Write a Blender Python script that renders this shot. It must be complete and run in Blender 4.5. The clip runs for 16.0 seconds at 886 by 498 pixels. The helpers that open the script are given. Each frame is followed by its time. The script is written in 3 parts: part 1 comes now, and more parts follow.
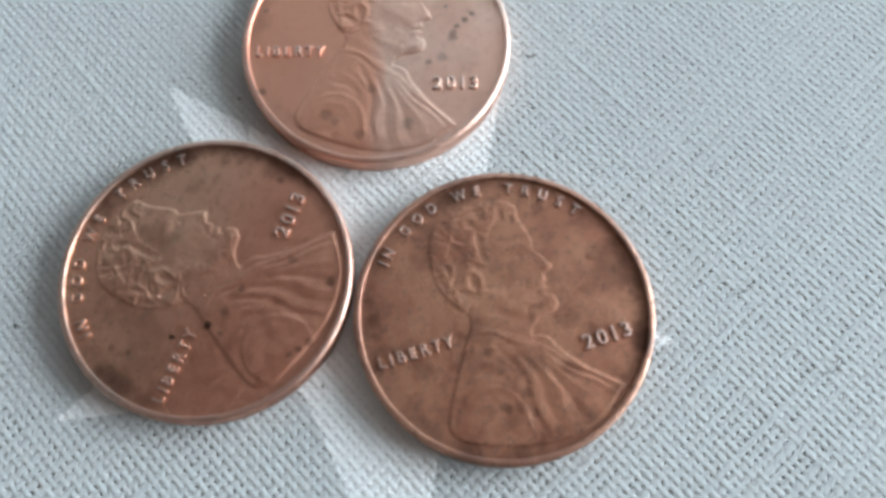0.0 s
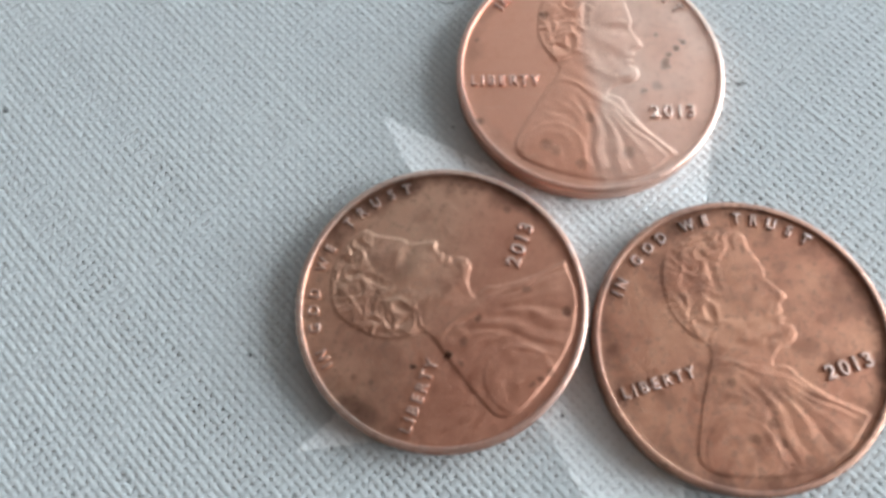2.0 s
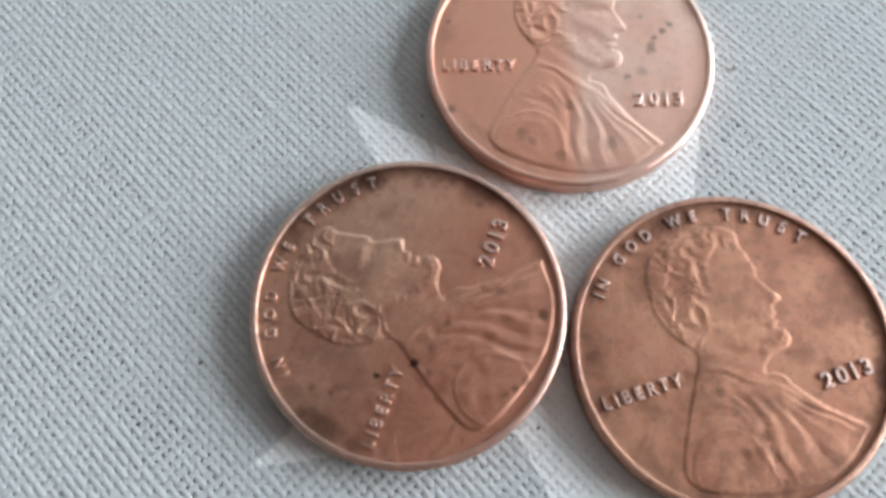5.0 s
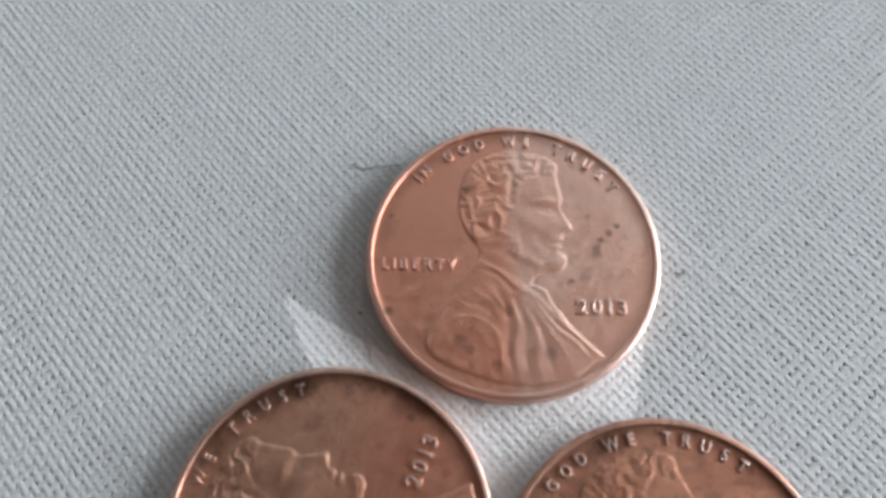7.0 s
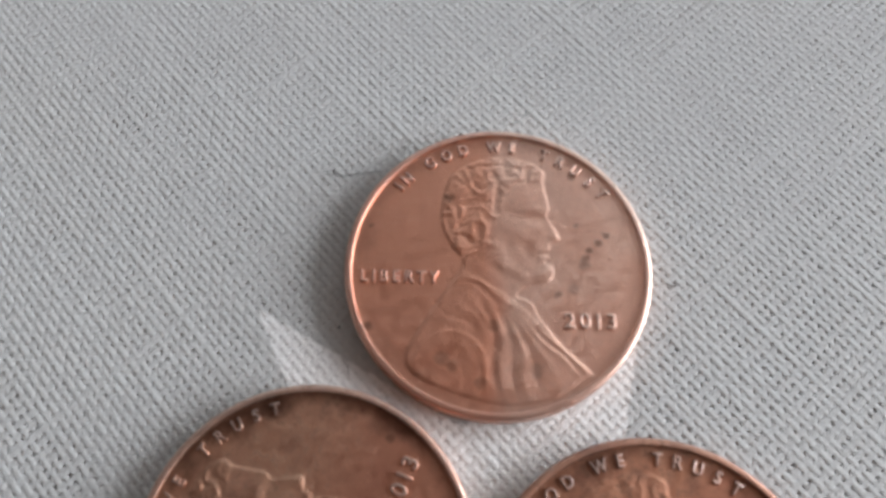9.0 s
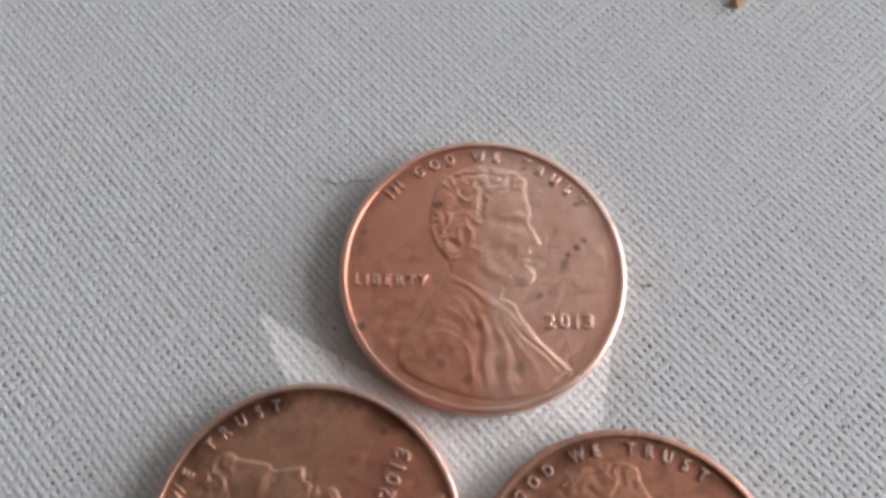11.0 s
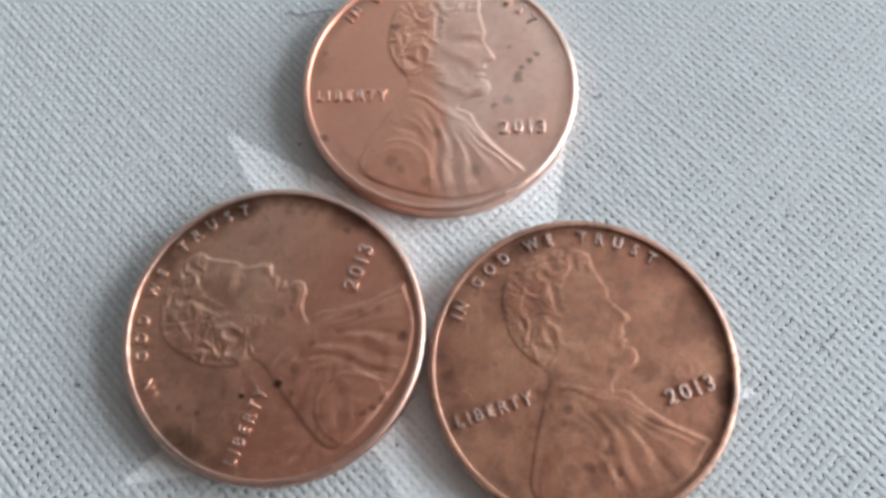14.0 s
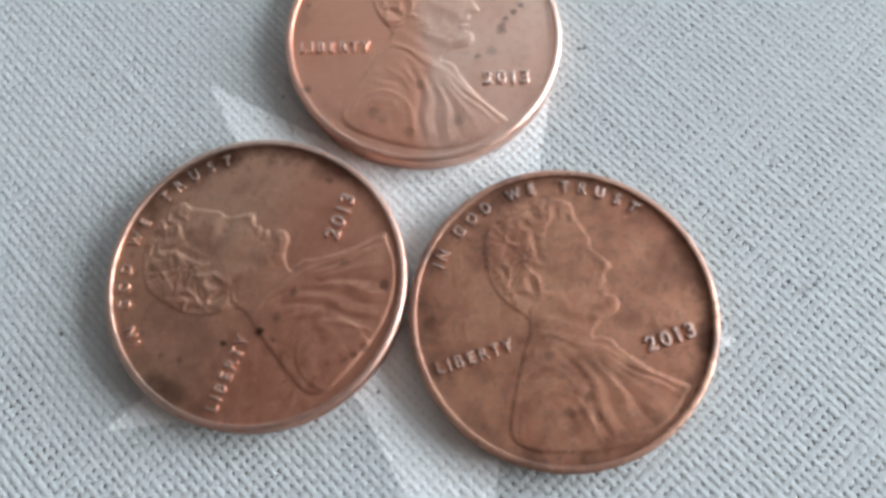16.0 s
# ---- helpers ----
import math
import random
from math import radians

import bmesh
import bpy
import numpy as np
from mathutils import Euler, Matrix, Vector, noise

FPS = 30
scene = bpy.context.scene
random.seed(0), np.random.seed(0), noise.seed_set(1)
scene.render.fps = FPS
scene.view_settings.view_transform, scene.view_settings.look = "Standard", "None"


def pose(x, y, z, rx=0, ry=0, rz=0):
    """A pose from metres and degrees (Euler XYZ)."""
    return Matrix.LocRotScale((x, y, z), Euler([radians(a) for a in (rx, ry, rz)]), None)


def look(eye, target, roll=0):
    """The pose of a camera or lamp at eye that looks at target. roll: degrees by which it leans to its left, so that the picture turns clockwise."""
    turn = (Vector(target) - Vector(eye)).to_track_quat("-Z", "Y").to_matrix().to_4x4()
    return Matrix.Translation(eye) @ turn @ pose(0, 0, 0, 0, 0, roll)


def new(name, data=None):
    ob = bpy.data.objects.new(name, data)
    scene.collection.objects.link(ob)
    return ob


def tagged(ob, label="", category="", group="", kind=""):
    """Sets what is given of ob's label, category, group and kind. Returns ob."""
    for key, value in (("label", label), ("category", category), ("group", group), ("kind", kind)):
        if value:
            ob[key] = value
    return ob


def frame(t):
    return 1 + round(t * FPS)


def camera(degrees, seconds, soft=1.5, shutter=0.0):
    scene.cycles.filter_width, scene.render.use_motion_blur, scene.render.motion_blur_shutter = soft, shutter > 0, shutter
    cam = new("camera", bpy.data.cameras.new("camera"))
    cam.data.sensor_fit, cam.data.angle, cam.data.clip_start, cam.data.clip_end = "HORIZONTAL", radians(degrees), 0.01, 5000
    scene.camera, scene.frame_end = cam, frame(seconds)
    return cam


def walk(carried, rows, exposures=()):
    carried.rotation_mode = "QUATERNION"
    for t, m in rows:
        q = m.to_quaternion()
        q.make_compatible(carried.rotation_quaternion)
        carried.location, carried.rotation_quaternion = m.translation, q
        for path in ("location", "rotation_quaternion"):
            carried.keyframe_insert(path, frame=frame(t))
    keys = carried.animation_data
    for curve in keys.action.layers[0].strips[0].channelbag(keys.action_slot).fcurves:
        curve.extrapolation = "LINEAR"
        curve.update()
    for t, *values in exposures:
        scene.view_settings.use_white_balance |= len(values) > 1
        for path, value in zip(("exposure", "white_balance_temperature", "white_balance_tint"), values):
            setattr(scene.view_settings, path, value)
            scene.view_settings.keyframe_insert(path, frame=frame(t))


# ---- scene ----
cam = camera(58.0, 16.0, soft=4.0)
MM = 0.001
# seconds, eye in millimetres over the cloth, turns in degrees
ROWS = [
    (0, 3.971, -20.988, 50.676, 18.124, 0.910, -2.806),
    (0.5, 1.592, -19.912, 51.018, 17.892, 0.267, -3.049),
    (1, -2.361, -19.682, 51.455, 18.291, 0.256, -3.093),
    (1.5, -8.160, -18.797, 51.615, 18.426, 0.584, -3.081),
    (2, -10.628, -18.778, 51.836, 18.392, 1.448, -2.659),
    (2.5, -10.529, -18.526, 51.560, 18.195, 1.844, -2.553),
    (3, -10.344, -18.389, 51.187, 18.134, 1.708, -2.663),
    (3.2, -10.191, -18.037, 50.523, 17.987, 2.005, -2.632),
    (5.3, -8.768, -16.737, 48.131, 17.634, 0.559, -2.998),
    (5.5, -8.227, -15.718, 48.434, 17.433, 0.473, -2.976),
    (6, -6.365, -12.264, 49.569, 18.211, 0.373, -2.382),
    (6.5, -5.098, -9.286, 49.947, 19.808, 0.634, -1.435),
    (7, -4.158, -7.727, 49.784, 21.656, 0.843, -1.024),
    (7.5, -3.127, -7.578, 49.001, 21.980, 0.823, -0.935),
    (8, -2.868, -6.895, 48.009, 21.623, 0.573, -1.119),
    (8.5, -3.089, -6.024, 47.719, 21.303, 0.858, -1.082),
    (11, -3.165, -5.530, 51.851, 19.721, 0.012, -1.818),
    (11.5, -3.342, -4.487, 49.608, 19.214, 0.083, -1.870),
    (12, -3.288, -4.750, 49.301, 19.234, 0.217, -1.824),
    (12.5, -2.903, -7.629, 49.092, 20.243, 0.374, -2.109),
    (13, -1.601, -10.822, 49.240, 18.670, 0.306, -2.944),
    (13.5, -1.907, -13.660, 49.944, 18.349, 0.517, -3.415),
    (14, -0.514, -17.220, 50.395, 18.197, 1.095, -3.427),
    (14.5, 2.050, -19.353, 50.255, 17.819, 2.196, -3.060),
    (15, 2.798, -20.318, 49.704, 17.472, 2.155, -3.063),
    (15.5, 2.654, -20.307, 49.493, 17.475, 2.020, -3.100),
    (16, 0.824, -19.583, 49.651, 17.233, 1.470, -3.371),
]
EXPOSURES = [
    (0.0, -0.32, 5950, 4), (1.0, -0.32, 6000, 3), (2.0, -0.34, 6100, 6), (3.0, -0.36, 6150, 8), (5.5, -0.33, 6150, 8), (6.0, -0.36, 6100, 9),
    (7.0, -0.54, 6300, 11), (8.0, -0.58, 6500, 15), (8.5, -0.64, 6600, 15), (11.0, -0.64, 6700, 16), (12.5, -0.62, 6750, 15),
    (13.5, -0.42, 6250, 10), (14.5, -0.32, 6100, 7), (16.0, -0.32, 6100, 7),
]
walk(cam, [(t, pose(x * MM, y * MM, z * MM, rx, ry, rz)) for t, x, y, z, rx, ry, rz in ROWS], EXPOSURES)

# ---- light: a window in the east wall, daylight sky outside ----
world = bpy.data.worlds.new("world")
scene.world = world
world.use_nodes = True
wn = world.node_tree
sky = wn.nodes.new("ShaderNodeTexSky")
sky.sky_type, sky.sun_disc = "NISHITA", False
sky.sun_elevation, sky.sun_rotation = radians(40), radians(200)
wn.links.new(sky.outputs[0], wn.nodes["Background"].inputs[0])
wn.nodes["Background"].inputs[1].default_value = 0.12


def window_lamp(name, x, y, z, wide, high, aim, watts, colour):
    data = bpy.data.lights.new(name, "AREA")
    data.shape, data.size, data.size_y, data.energy, data.color = "RECTANGLE", wide, high, watts, colour
    ob = new(name, data)
    ob.matrix_world = look((x, y, z), aim)
    return ob


WIN_Y0, WIN_Y1, WIN_Z0, WIN_Z1 = -0.65, 0.95, 0.12, 1.12
EAST, WEST, SOUTH, NORTH, TOP, FLOOR = 1.6, -2.0, -1.8, 0.85, 1.7, -0.75
window_lamp("window_daylight", EAST + 0.06, (WIN_Y0 + WIN_Y1) / 2, (WIN_Z0 + WIN_Z1) / 2, WIN_Y1 - WIN_Y0, WIN_Z1 - WIN_Z0,
            (0, (WIN_Y0 + WIN_Y1) / 2, (WIN_Z0 + WIN_Z1) / 2), 95, (0.93, 0.97, 1.0))


# ---- materials ----
def material(name):
    m = bpy.data.materials.new(name)
    m.use_nodes = True
    nt = m.node_tree
    return m, nt, nt.nodes["Principled BSDF"]


def node(nt, kind, inputs=None, operation=""):
    n = nt.nodes.new(kind)
    if operation:
        n.operation = operation
    for k, v in (inputs or {}).items():
        if isinstance(v, bpy.types.NodeSocket):
            nt.links.new(v, n.inputs[k])
        else:
            n.inputs[k].default_value = v
    return n


def mixed(nt, fac, a, b, mode="MIX"):
    n = nt.nodes.new("ShaderNodeMix")
    n.data_type, n.blend_type = "RGBA", mode
    for sock, v in ((n.inputs[0], fac), (n.inputs[6], a), (n.inputs[7], b)):
        if isinstance(v, bpy.types.NodeSocket):
            nt.links.new(v, sock)
        elif isinstance(v, (int, float)):
            sock.default_value = v
        else:
            sock.default_value = (*v, 1)
    return n.outputs[2]


def math_node(nt, op, a, b=0.0, clamp=False):
    n = nt.nodes.new("ShaderNodeMath")
    n.operation, n.use_clamp = op, clamp
    for sock, v in ((n.inputs[0], a), (n.inputs[1], b)):
        if isinstance(v, bpy.types.NodeSocket):
            nt.links.new(v, sock)
        else:
            sock.default_value = v
    return n.outputs[0]


def ramp(nt, value, lo, hi, to_lo=0.0, to_hi=1.0):
    n = node(nt, "ShaderNodeMapRange", {0: value, 1: lo, 2: hi, 3: to_lo, 4: to_hi})
    n.interpolation_type = "SMOOTHSTEP"
    return n.outputs[0]


def noise_at(nt, coord, size_mm, detail=3.0, rough=0.55, offset=0.0):
    """Noise whose features are about size_mm across."""
    shifted = node(nt, "ShaderNodeVectorMath", {0: coord, 1: (offset * MM, offset * 1.7 * MM, 0)}, operation="ADD").outputs[0]
    return node(nt, "ShaderNodeTexNoise", {"Vector": shifted, "Scale": 1000.0 / size_mm, "Detail": detail, "Roughness": rough}).outputs[0]


def penny_material(name, clean, worn, dark, gloss, tarnish, spots, rim_arcs, seed, rim_highlight, reflected_hue=None, axis=0, cover=0.55, soft=0.7):
    """Circulated copper. spots: x, y, radius in millimetres and strength of dark corrosion marks; tarnish: 0 to 1;
    rim_arcs: direction in degrees, spread (cosine) and strength of dark arcs inside the rim, the top ones a painted
    reflection;
    rim_highlight: how far the rim is paled for polish and a painted highlight; reflected_hue, axis, cover, soft: a
    reflection painted as a second hue over one half of the face."""
    m, nt, bsdf = material(name)
    coord = nt.nodes.new("ShaderNodeTexCoord").outputs["Object"]
    flat = node(nt, "ShaderNodeVectorMath", {0: coord, 1: (1, 1, 0)}, operation="MULTIPLY").outputs[0]
    wide, mid = noise_at(nt, coord, 7, 4, 0.6, seed), noise_at(nt, coord, 2.2, 5, 0.65, seed + 5)
    fine, grain = noise_at(nt, coord, 0.6, 5, 0.7, seed + 9), noise_at(nt, coord, 0.1, 2, 0.6, seed + 3)
    colour = mixed(nt, ramp(nt, wide, 0.36, 0.64), clean, worn)
    colour = mixed(nt, math_node(nt, "MULTIPLY", ramp(nt, mid, 0.45, 0.64), tarnish), colour, [0.55 * c + 0.45 * k for c, k in zip(dark, worn)])
    colour = mixed(nt, math_node(nt, "MULTIPLY", ramp(nt, fine, 0.51, 0.66), tarnish * 0.7), colour, dark)
    if reflected_hue:
        # a reflection painted as another hue on one side, with a soft straight edge
        side = math_node(nt, "ADD", node(nt, "ShaderNodeSeparateXYZ", {0: coord}).outputs[axis], math_node(nt, "MULTIPLY", math_node(nt, "SUBTRACT", wide, 0.5), 3 * MM))
        colour = mixed(nt, ramp(nt, side, soft * MM, -soft * MM, 0.0, cover), colour, reflected_hue)
    # fine hairlines from handling
    lines = node(nt, "ShaderNodeMapping", {0: coord, "Rotation": (0, 0, radians(20 + seed * 7)), "Scale": (0.06, 1.0, 1.0)}).outputs[0]
    hair = noise_at(nt, lines, 0.16, 3, 0.6, seed)
    colour = mixed(nt, ramp(nt, hair, 0.55, 0.75, 0.0, 0.13), colour, [min(1.0, c * 1.2) for c in clean])
    # dark arcs inside the rim; the top ones paint in a dark reflection
    radius = node(nt, "ShaderNodeVectorMath", {0: flat}, operation="LENGTH").outputs[1]
    facing = node(nt, "ShaderNodeVectorMath", {0: flat}, operation="NORMALIZE").outputs[0]
    rough_r = math_node(nt, "ADD", radius, math_node(nt, "MULTIPLY", math_node(nt, "SUBTRACT", mid, 0.5), 2.2 * MM))
    band = math_node(nt, "MULTIPLY", ramp(nt, rough_r, 7.7 * MM, 9.0 * MM), ramp(nt, radius, 9.14 * MM, 9.04 * MM))
    for degrees, spread, strength in rim_arcs:
        way = (math.cos(radians(degrees)), math.sin(radians(degrees)), 0)
        near = node(nt, "ShaderNodeVectorMath", {0: facing, 1: way}, operation="DOT_PRODUCT").outputs[1]
        k = math_node(nt, "MULTIPLY", math_node(nt, "MULTIPLY", band, ramp(nt, near, spread, min(0.99, spread + 0.35))), strength, True)
        colour = mixed(nt, k, colour, [c * 0.5 for c in dark])
    wob = node(nt, "ShaderNodeVectorMath", {0: node(nt, "ShaderNodeTexNoise", {"Vector": coord, "Scale": 2600.0, "Detail": 4.0}).outputs[1],
                                            1: (0.0005, 0.0005, 0)}, operation="MULTIPLY").outputs[0]
    bent = node(nt, "ShaderNodeVectorMath", {0: flat, 1: wob}, operation="ADD").outputs[0]
    for x, y, r, depth in spots:
        far = node(nt, "ShaderNodeVectorMath", {0: bent, 1: ((x + 0.25) * MM, (y + 0.25) * MM, 0)}, operation="DISTANCE").outputs[1]
        colour = mixed(nt, math_node(nt, "MULTIPLY", ramp(nt, far, r * 1.3 * MM, r * 0.45 * MM), depth), colour, [c * 0.35 for c in dark])
    # raised parts paler: handling polish, plus the rim's highlight painted into the colour
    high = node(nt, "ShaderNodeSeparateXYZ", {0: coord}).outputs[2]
    polish_highlight = math_node(nt, "MULTIPLY", ramp(nt, high, 1.452 * MM, 1.461 * MM), ramp(nt, fine, 0.35, 0.62, 1.0, 0.45))
    on_rim = ramp(nt, radius, 8.95 * MM, 9.05 * MM, 0.85, rim_highlight)
    colour = mixed(nt, math_node(nt, "MULTIPLY", polish_highlight, on_rim), colour, [0.47 + 0.36 * c for c in clean])
    # the upright edge is unevenly darker
    on_edge = math_node(nt, "MULTIPLY", ramp(nt, high, 1.38 * MM, 1.25 * MM), ramp(nt, radius, 9.3 * MM, 9.45 * MM))
    colour = mixed(nt, math_node(nt, "MULTIPLY", on_edge, ramp(nt, mid, 0.3, 0.65, 0.35, 0.7)), colour, dark)
    nt.links.new(colour, bsdf.inputs["Base Color"])
    bsdf.inputs["Metallic"].default_value = 1.0
    rough = ramp(nt, fine, 0.3, 0.75, gloss, gloss + 0.2)
    rough = math_node(nt, "SUBTRACT", rough, math_node(nt, "MULTIPLY", polish_highlight, 0.03))
    nt.links.new(rough, bsdf.inputs["Roughness"])
    bump = node(nt, "ShaderNodeBump", {"Height": mixed(nt, 0.45, fine, grain), "Distance": 0.00003, "Strength": 0.55,
                                       "Normal": node(nt, "ShaderNodeBump", {"Height": mid, "Distance": 0.00006, "Strength": 0.22}).outputs[0]})
    nt.links.new(bump.outputs[0], bsdf.inputs["Normal"])
    return m


STAR = [(-15.2, 9.1), (9.6, 11.6), (18.75, -11.5), (0.9, -27.6), (-21.1, -14.5)]


def star_mask(nt, coord):
    """1 inside the printed five-pointed star: inside at least four of its five straight edges."""
    xyz = node(nt, "ShaderNodeSeparateXYZ", {0: coord})
    ragged = node(nt, "ShaderNodeTexNoise", {"Vector": coord, "Scale": 2500.0, "Detail": 2.0}).outputs[0]
    count = None
    for k in range(5):
        (ax, ay), (bx, by) = STAR[k], STAR[(k + 2) % 5]
        size = math.hypot(bx - ax, by - ay)
        nx, ny = (by - ay) / size, -(bx - ax) / size
        d = math_node(nt, "ADD", math_node(nt, "MULTIPLY", xyz.outputs[0], nx), math_node(nt, "MULTIPLY", xyz.outputs[1], ny))
        d = math_node(nt, "ADD", d, math_node(nt, "MULTIPLY", ragged, 0.5 * MM))
        side = math_node(nt, "GREATER_THAN", d, (ax * nx + ay * ny + 0.25) * MM)
        count = side if count is None else math_node(nt, "ADD", count, side)
    return math_node(nt, "GREATER_THAN", count, 3.5)


def thread_material(name, colour):
    m, nt, bsdf = material(name)
    coord = nt.nodes.new("ShaderNodeTexCoord").outputs["Object"]
    island = nt.nodes.new("ShaderNodeNewGeometry").outputs["Random Per Island"]
    fibre, cloud = noise_at(nt, coord, 0.11, 3, 0.7), noise_at(nt, coord, 14, 2)
    c = mixed(nt, ramp(nt, fibre, 0.25, 0.75), [v * 0.86 for v in colour], colour)
    c = mixed(nt, math_node(nt, "MULTIPLY", island, 0.22), c, [v * 0.8 for v in colour])
    c = mixed(nt, ramp(nt, cloud, 0.4, 0.7, 0.0, 0.2), c, (colour[0] * 0.95, colour[1] * 0.93, colour[2] * 0.90))
    # white pigment of the printed star
    c = mixed(nt, math_node(nt, "MULTIPLY", star_mask(nt, coord), ramp(nt, fibre, 0.2, 0.6, 0.75, 1.0)), c, (0.82, 0.84, 0.84))
    nt.links.new(c, bsdf.inputs["Base Color"])
    bsdf.inputs["Roughness"].default_value = 0.62
    bsdf.inputs["Specular IOR Level"].default_value = 0.4
    bsdf.inputs["Sheen Weight"].default_value = 0.15
    bump = node(nt, "ShaderNodeBump", {"Height": fibre, "Distance": 0.00005, "Strength": 0.7})
    nt.links.new(bump.outputs[0], bsdf.inputs["Normal"])
    return m


def plain_material(name, colour, rough, size_mm=300, spread=0.12):
    m, nt, bsdf = material(name)
    coord = nt.nodes.new("ShaderNodeTexCoord").outputs["Object"]
    c = mixed(nt, ramp(nt, noise_at(nt, coord, size_mm, 5), 0.3, 0.7), [v * (1 - spread) for v in colour], colour)
    nt.links.new(c, bsdf.inputs["Base Color"])
    bsdf.inputs["Roughness"].default_value = rough
    bump = node(nt, "ShaderNodeBump", {"Height": noise_at(nt, coord, size_mm * 0.03, 3), "Distance": size_mm * 4e-6, "Strength": 0.4})
    nt.links.new(bump.outputs[0], bsdf.inputs["Normal"])
    return m


LINEN_WARP = thread_material("linen_warp", (0.592, 0.62, 0.622))
LINEN_WEFT = thread_material("linen_weft", (0.562, 0.589, 0.591))
PIGMENT = plain_material("white_pigment", (0.72, 0.74, 0.74), 0.6, 0.6, 0.15)
LINEN_FLAT = plain_material("linen_far", (0.55, 0.565, 0.56), 0.8, 2, 0.15)
# unseen south wall, kept dark so that south-facing metal reflects little
SHADE_WALL = plain_material("dark_shade_wall", (0.13, 0.12, 0.11), 0.85)
GREY_WALL = plain_material("grey_wall_paint", (0.4, 0.4, 0.39), 0.85)
PLASTER = plain_material("white_plaster", (0.88, 0.875, 0.86), 0.85)
# unseen ceiling, dark and warm so that coins seen from above reflect less
DIM_CEILING = plain_material("dim_reflection_ceiling", (0.22, 0.132, 0.095), 0.9)
BOARDS = plain_material("floor_wood", (0.24, 0.15, 0.09), 0.5, 120, 0.4)
# unseen near wall, a cool bright reflector for the coins and cloth
NORTH_REFLECTOR = plain_material("pale_blue_reflector_wall", (0.79, 0.87, 0.90), 0.85)
TABLE = plain_material("table_paint", (0.66, 0.66, 0.64), 0.55, 30, 0.3)
SPECK = plain_material("dark_lint", (0.03, 0.03, 0.035), 0.8, 0.2)
FIBRE = plain_material("grey_fibre", (0.12, 0.12, 0.13), 0.6, 0.2)
CRUMB = plain_material("orange_crumb", (0.60, 0.32, 0.12), 0.6, 0.3, 0.4)
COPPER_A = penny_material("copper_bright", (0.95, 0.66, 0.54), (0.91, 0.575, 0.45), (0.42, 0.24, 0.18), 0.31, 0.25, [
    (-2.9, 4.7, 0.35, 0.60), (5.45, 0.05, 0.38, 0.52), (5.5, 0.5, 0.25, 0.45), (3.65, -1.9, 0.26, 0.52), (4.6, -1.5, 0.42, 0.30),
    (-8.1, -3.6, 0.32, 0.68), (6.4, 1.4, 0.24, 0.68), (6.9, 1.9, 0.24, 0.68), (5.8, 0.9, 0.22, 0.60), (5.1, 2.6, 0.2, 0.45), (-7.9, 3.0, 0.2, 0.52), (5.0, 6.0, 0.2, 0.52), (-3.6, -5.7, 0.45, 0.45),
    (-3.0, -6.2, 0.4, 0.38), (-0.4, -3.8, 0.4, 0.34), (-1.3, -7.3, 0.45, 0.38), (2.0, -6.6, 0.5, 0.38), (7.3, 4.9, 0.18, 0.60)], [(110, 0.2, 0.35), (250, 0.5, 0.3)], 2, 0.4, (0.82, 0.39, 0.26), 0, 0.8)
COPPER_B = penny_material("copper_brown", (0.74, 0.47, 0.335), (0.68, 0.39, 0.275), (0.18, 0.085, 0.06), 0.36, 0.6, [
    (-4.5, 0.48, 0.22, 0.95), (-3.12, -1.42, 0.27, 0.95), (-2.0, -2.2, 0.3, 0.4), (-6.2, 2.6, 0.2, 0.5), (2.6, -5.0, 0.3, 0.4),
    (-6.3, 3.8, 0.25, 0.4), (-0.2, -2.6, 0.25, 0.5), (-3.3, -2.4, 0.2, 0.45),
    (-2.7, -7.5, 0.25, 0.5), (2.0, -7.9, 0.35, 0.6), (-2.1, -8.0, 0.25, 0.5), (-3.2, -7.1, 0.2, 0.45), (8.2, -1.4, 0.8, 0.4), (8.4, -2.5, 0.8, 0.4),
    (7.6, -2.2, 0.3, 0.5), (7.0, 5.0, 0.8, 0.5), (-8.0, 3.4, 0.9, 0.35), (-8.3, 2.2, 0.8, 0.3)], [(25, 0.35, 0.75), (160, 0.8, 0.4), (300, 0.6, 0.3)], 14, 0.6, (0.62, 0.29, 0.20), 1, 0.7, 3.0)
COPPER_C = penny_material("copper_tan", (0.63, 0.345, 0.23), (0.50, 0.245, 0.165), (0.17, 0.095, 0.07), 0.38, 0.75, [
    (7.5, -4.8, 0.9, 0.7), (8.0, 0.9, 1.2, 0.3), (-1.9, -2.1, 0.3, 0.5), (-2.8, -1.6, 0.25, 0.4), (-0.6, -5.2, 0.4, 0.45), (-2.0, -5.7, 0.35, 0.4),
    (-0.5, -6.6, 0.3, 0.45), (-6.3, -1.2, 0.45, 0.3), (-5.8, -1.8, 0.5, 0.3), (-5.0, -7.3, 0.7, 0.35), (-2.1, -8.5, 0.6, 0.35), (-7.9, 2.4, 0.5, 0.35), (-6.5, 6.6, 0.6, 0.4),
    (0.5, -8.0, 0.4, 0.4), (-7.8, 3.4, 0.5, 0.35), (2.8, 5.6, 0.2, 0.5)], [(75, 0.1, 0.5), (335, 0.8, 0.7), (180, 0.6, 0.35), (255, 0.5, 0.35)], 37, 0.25)


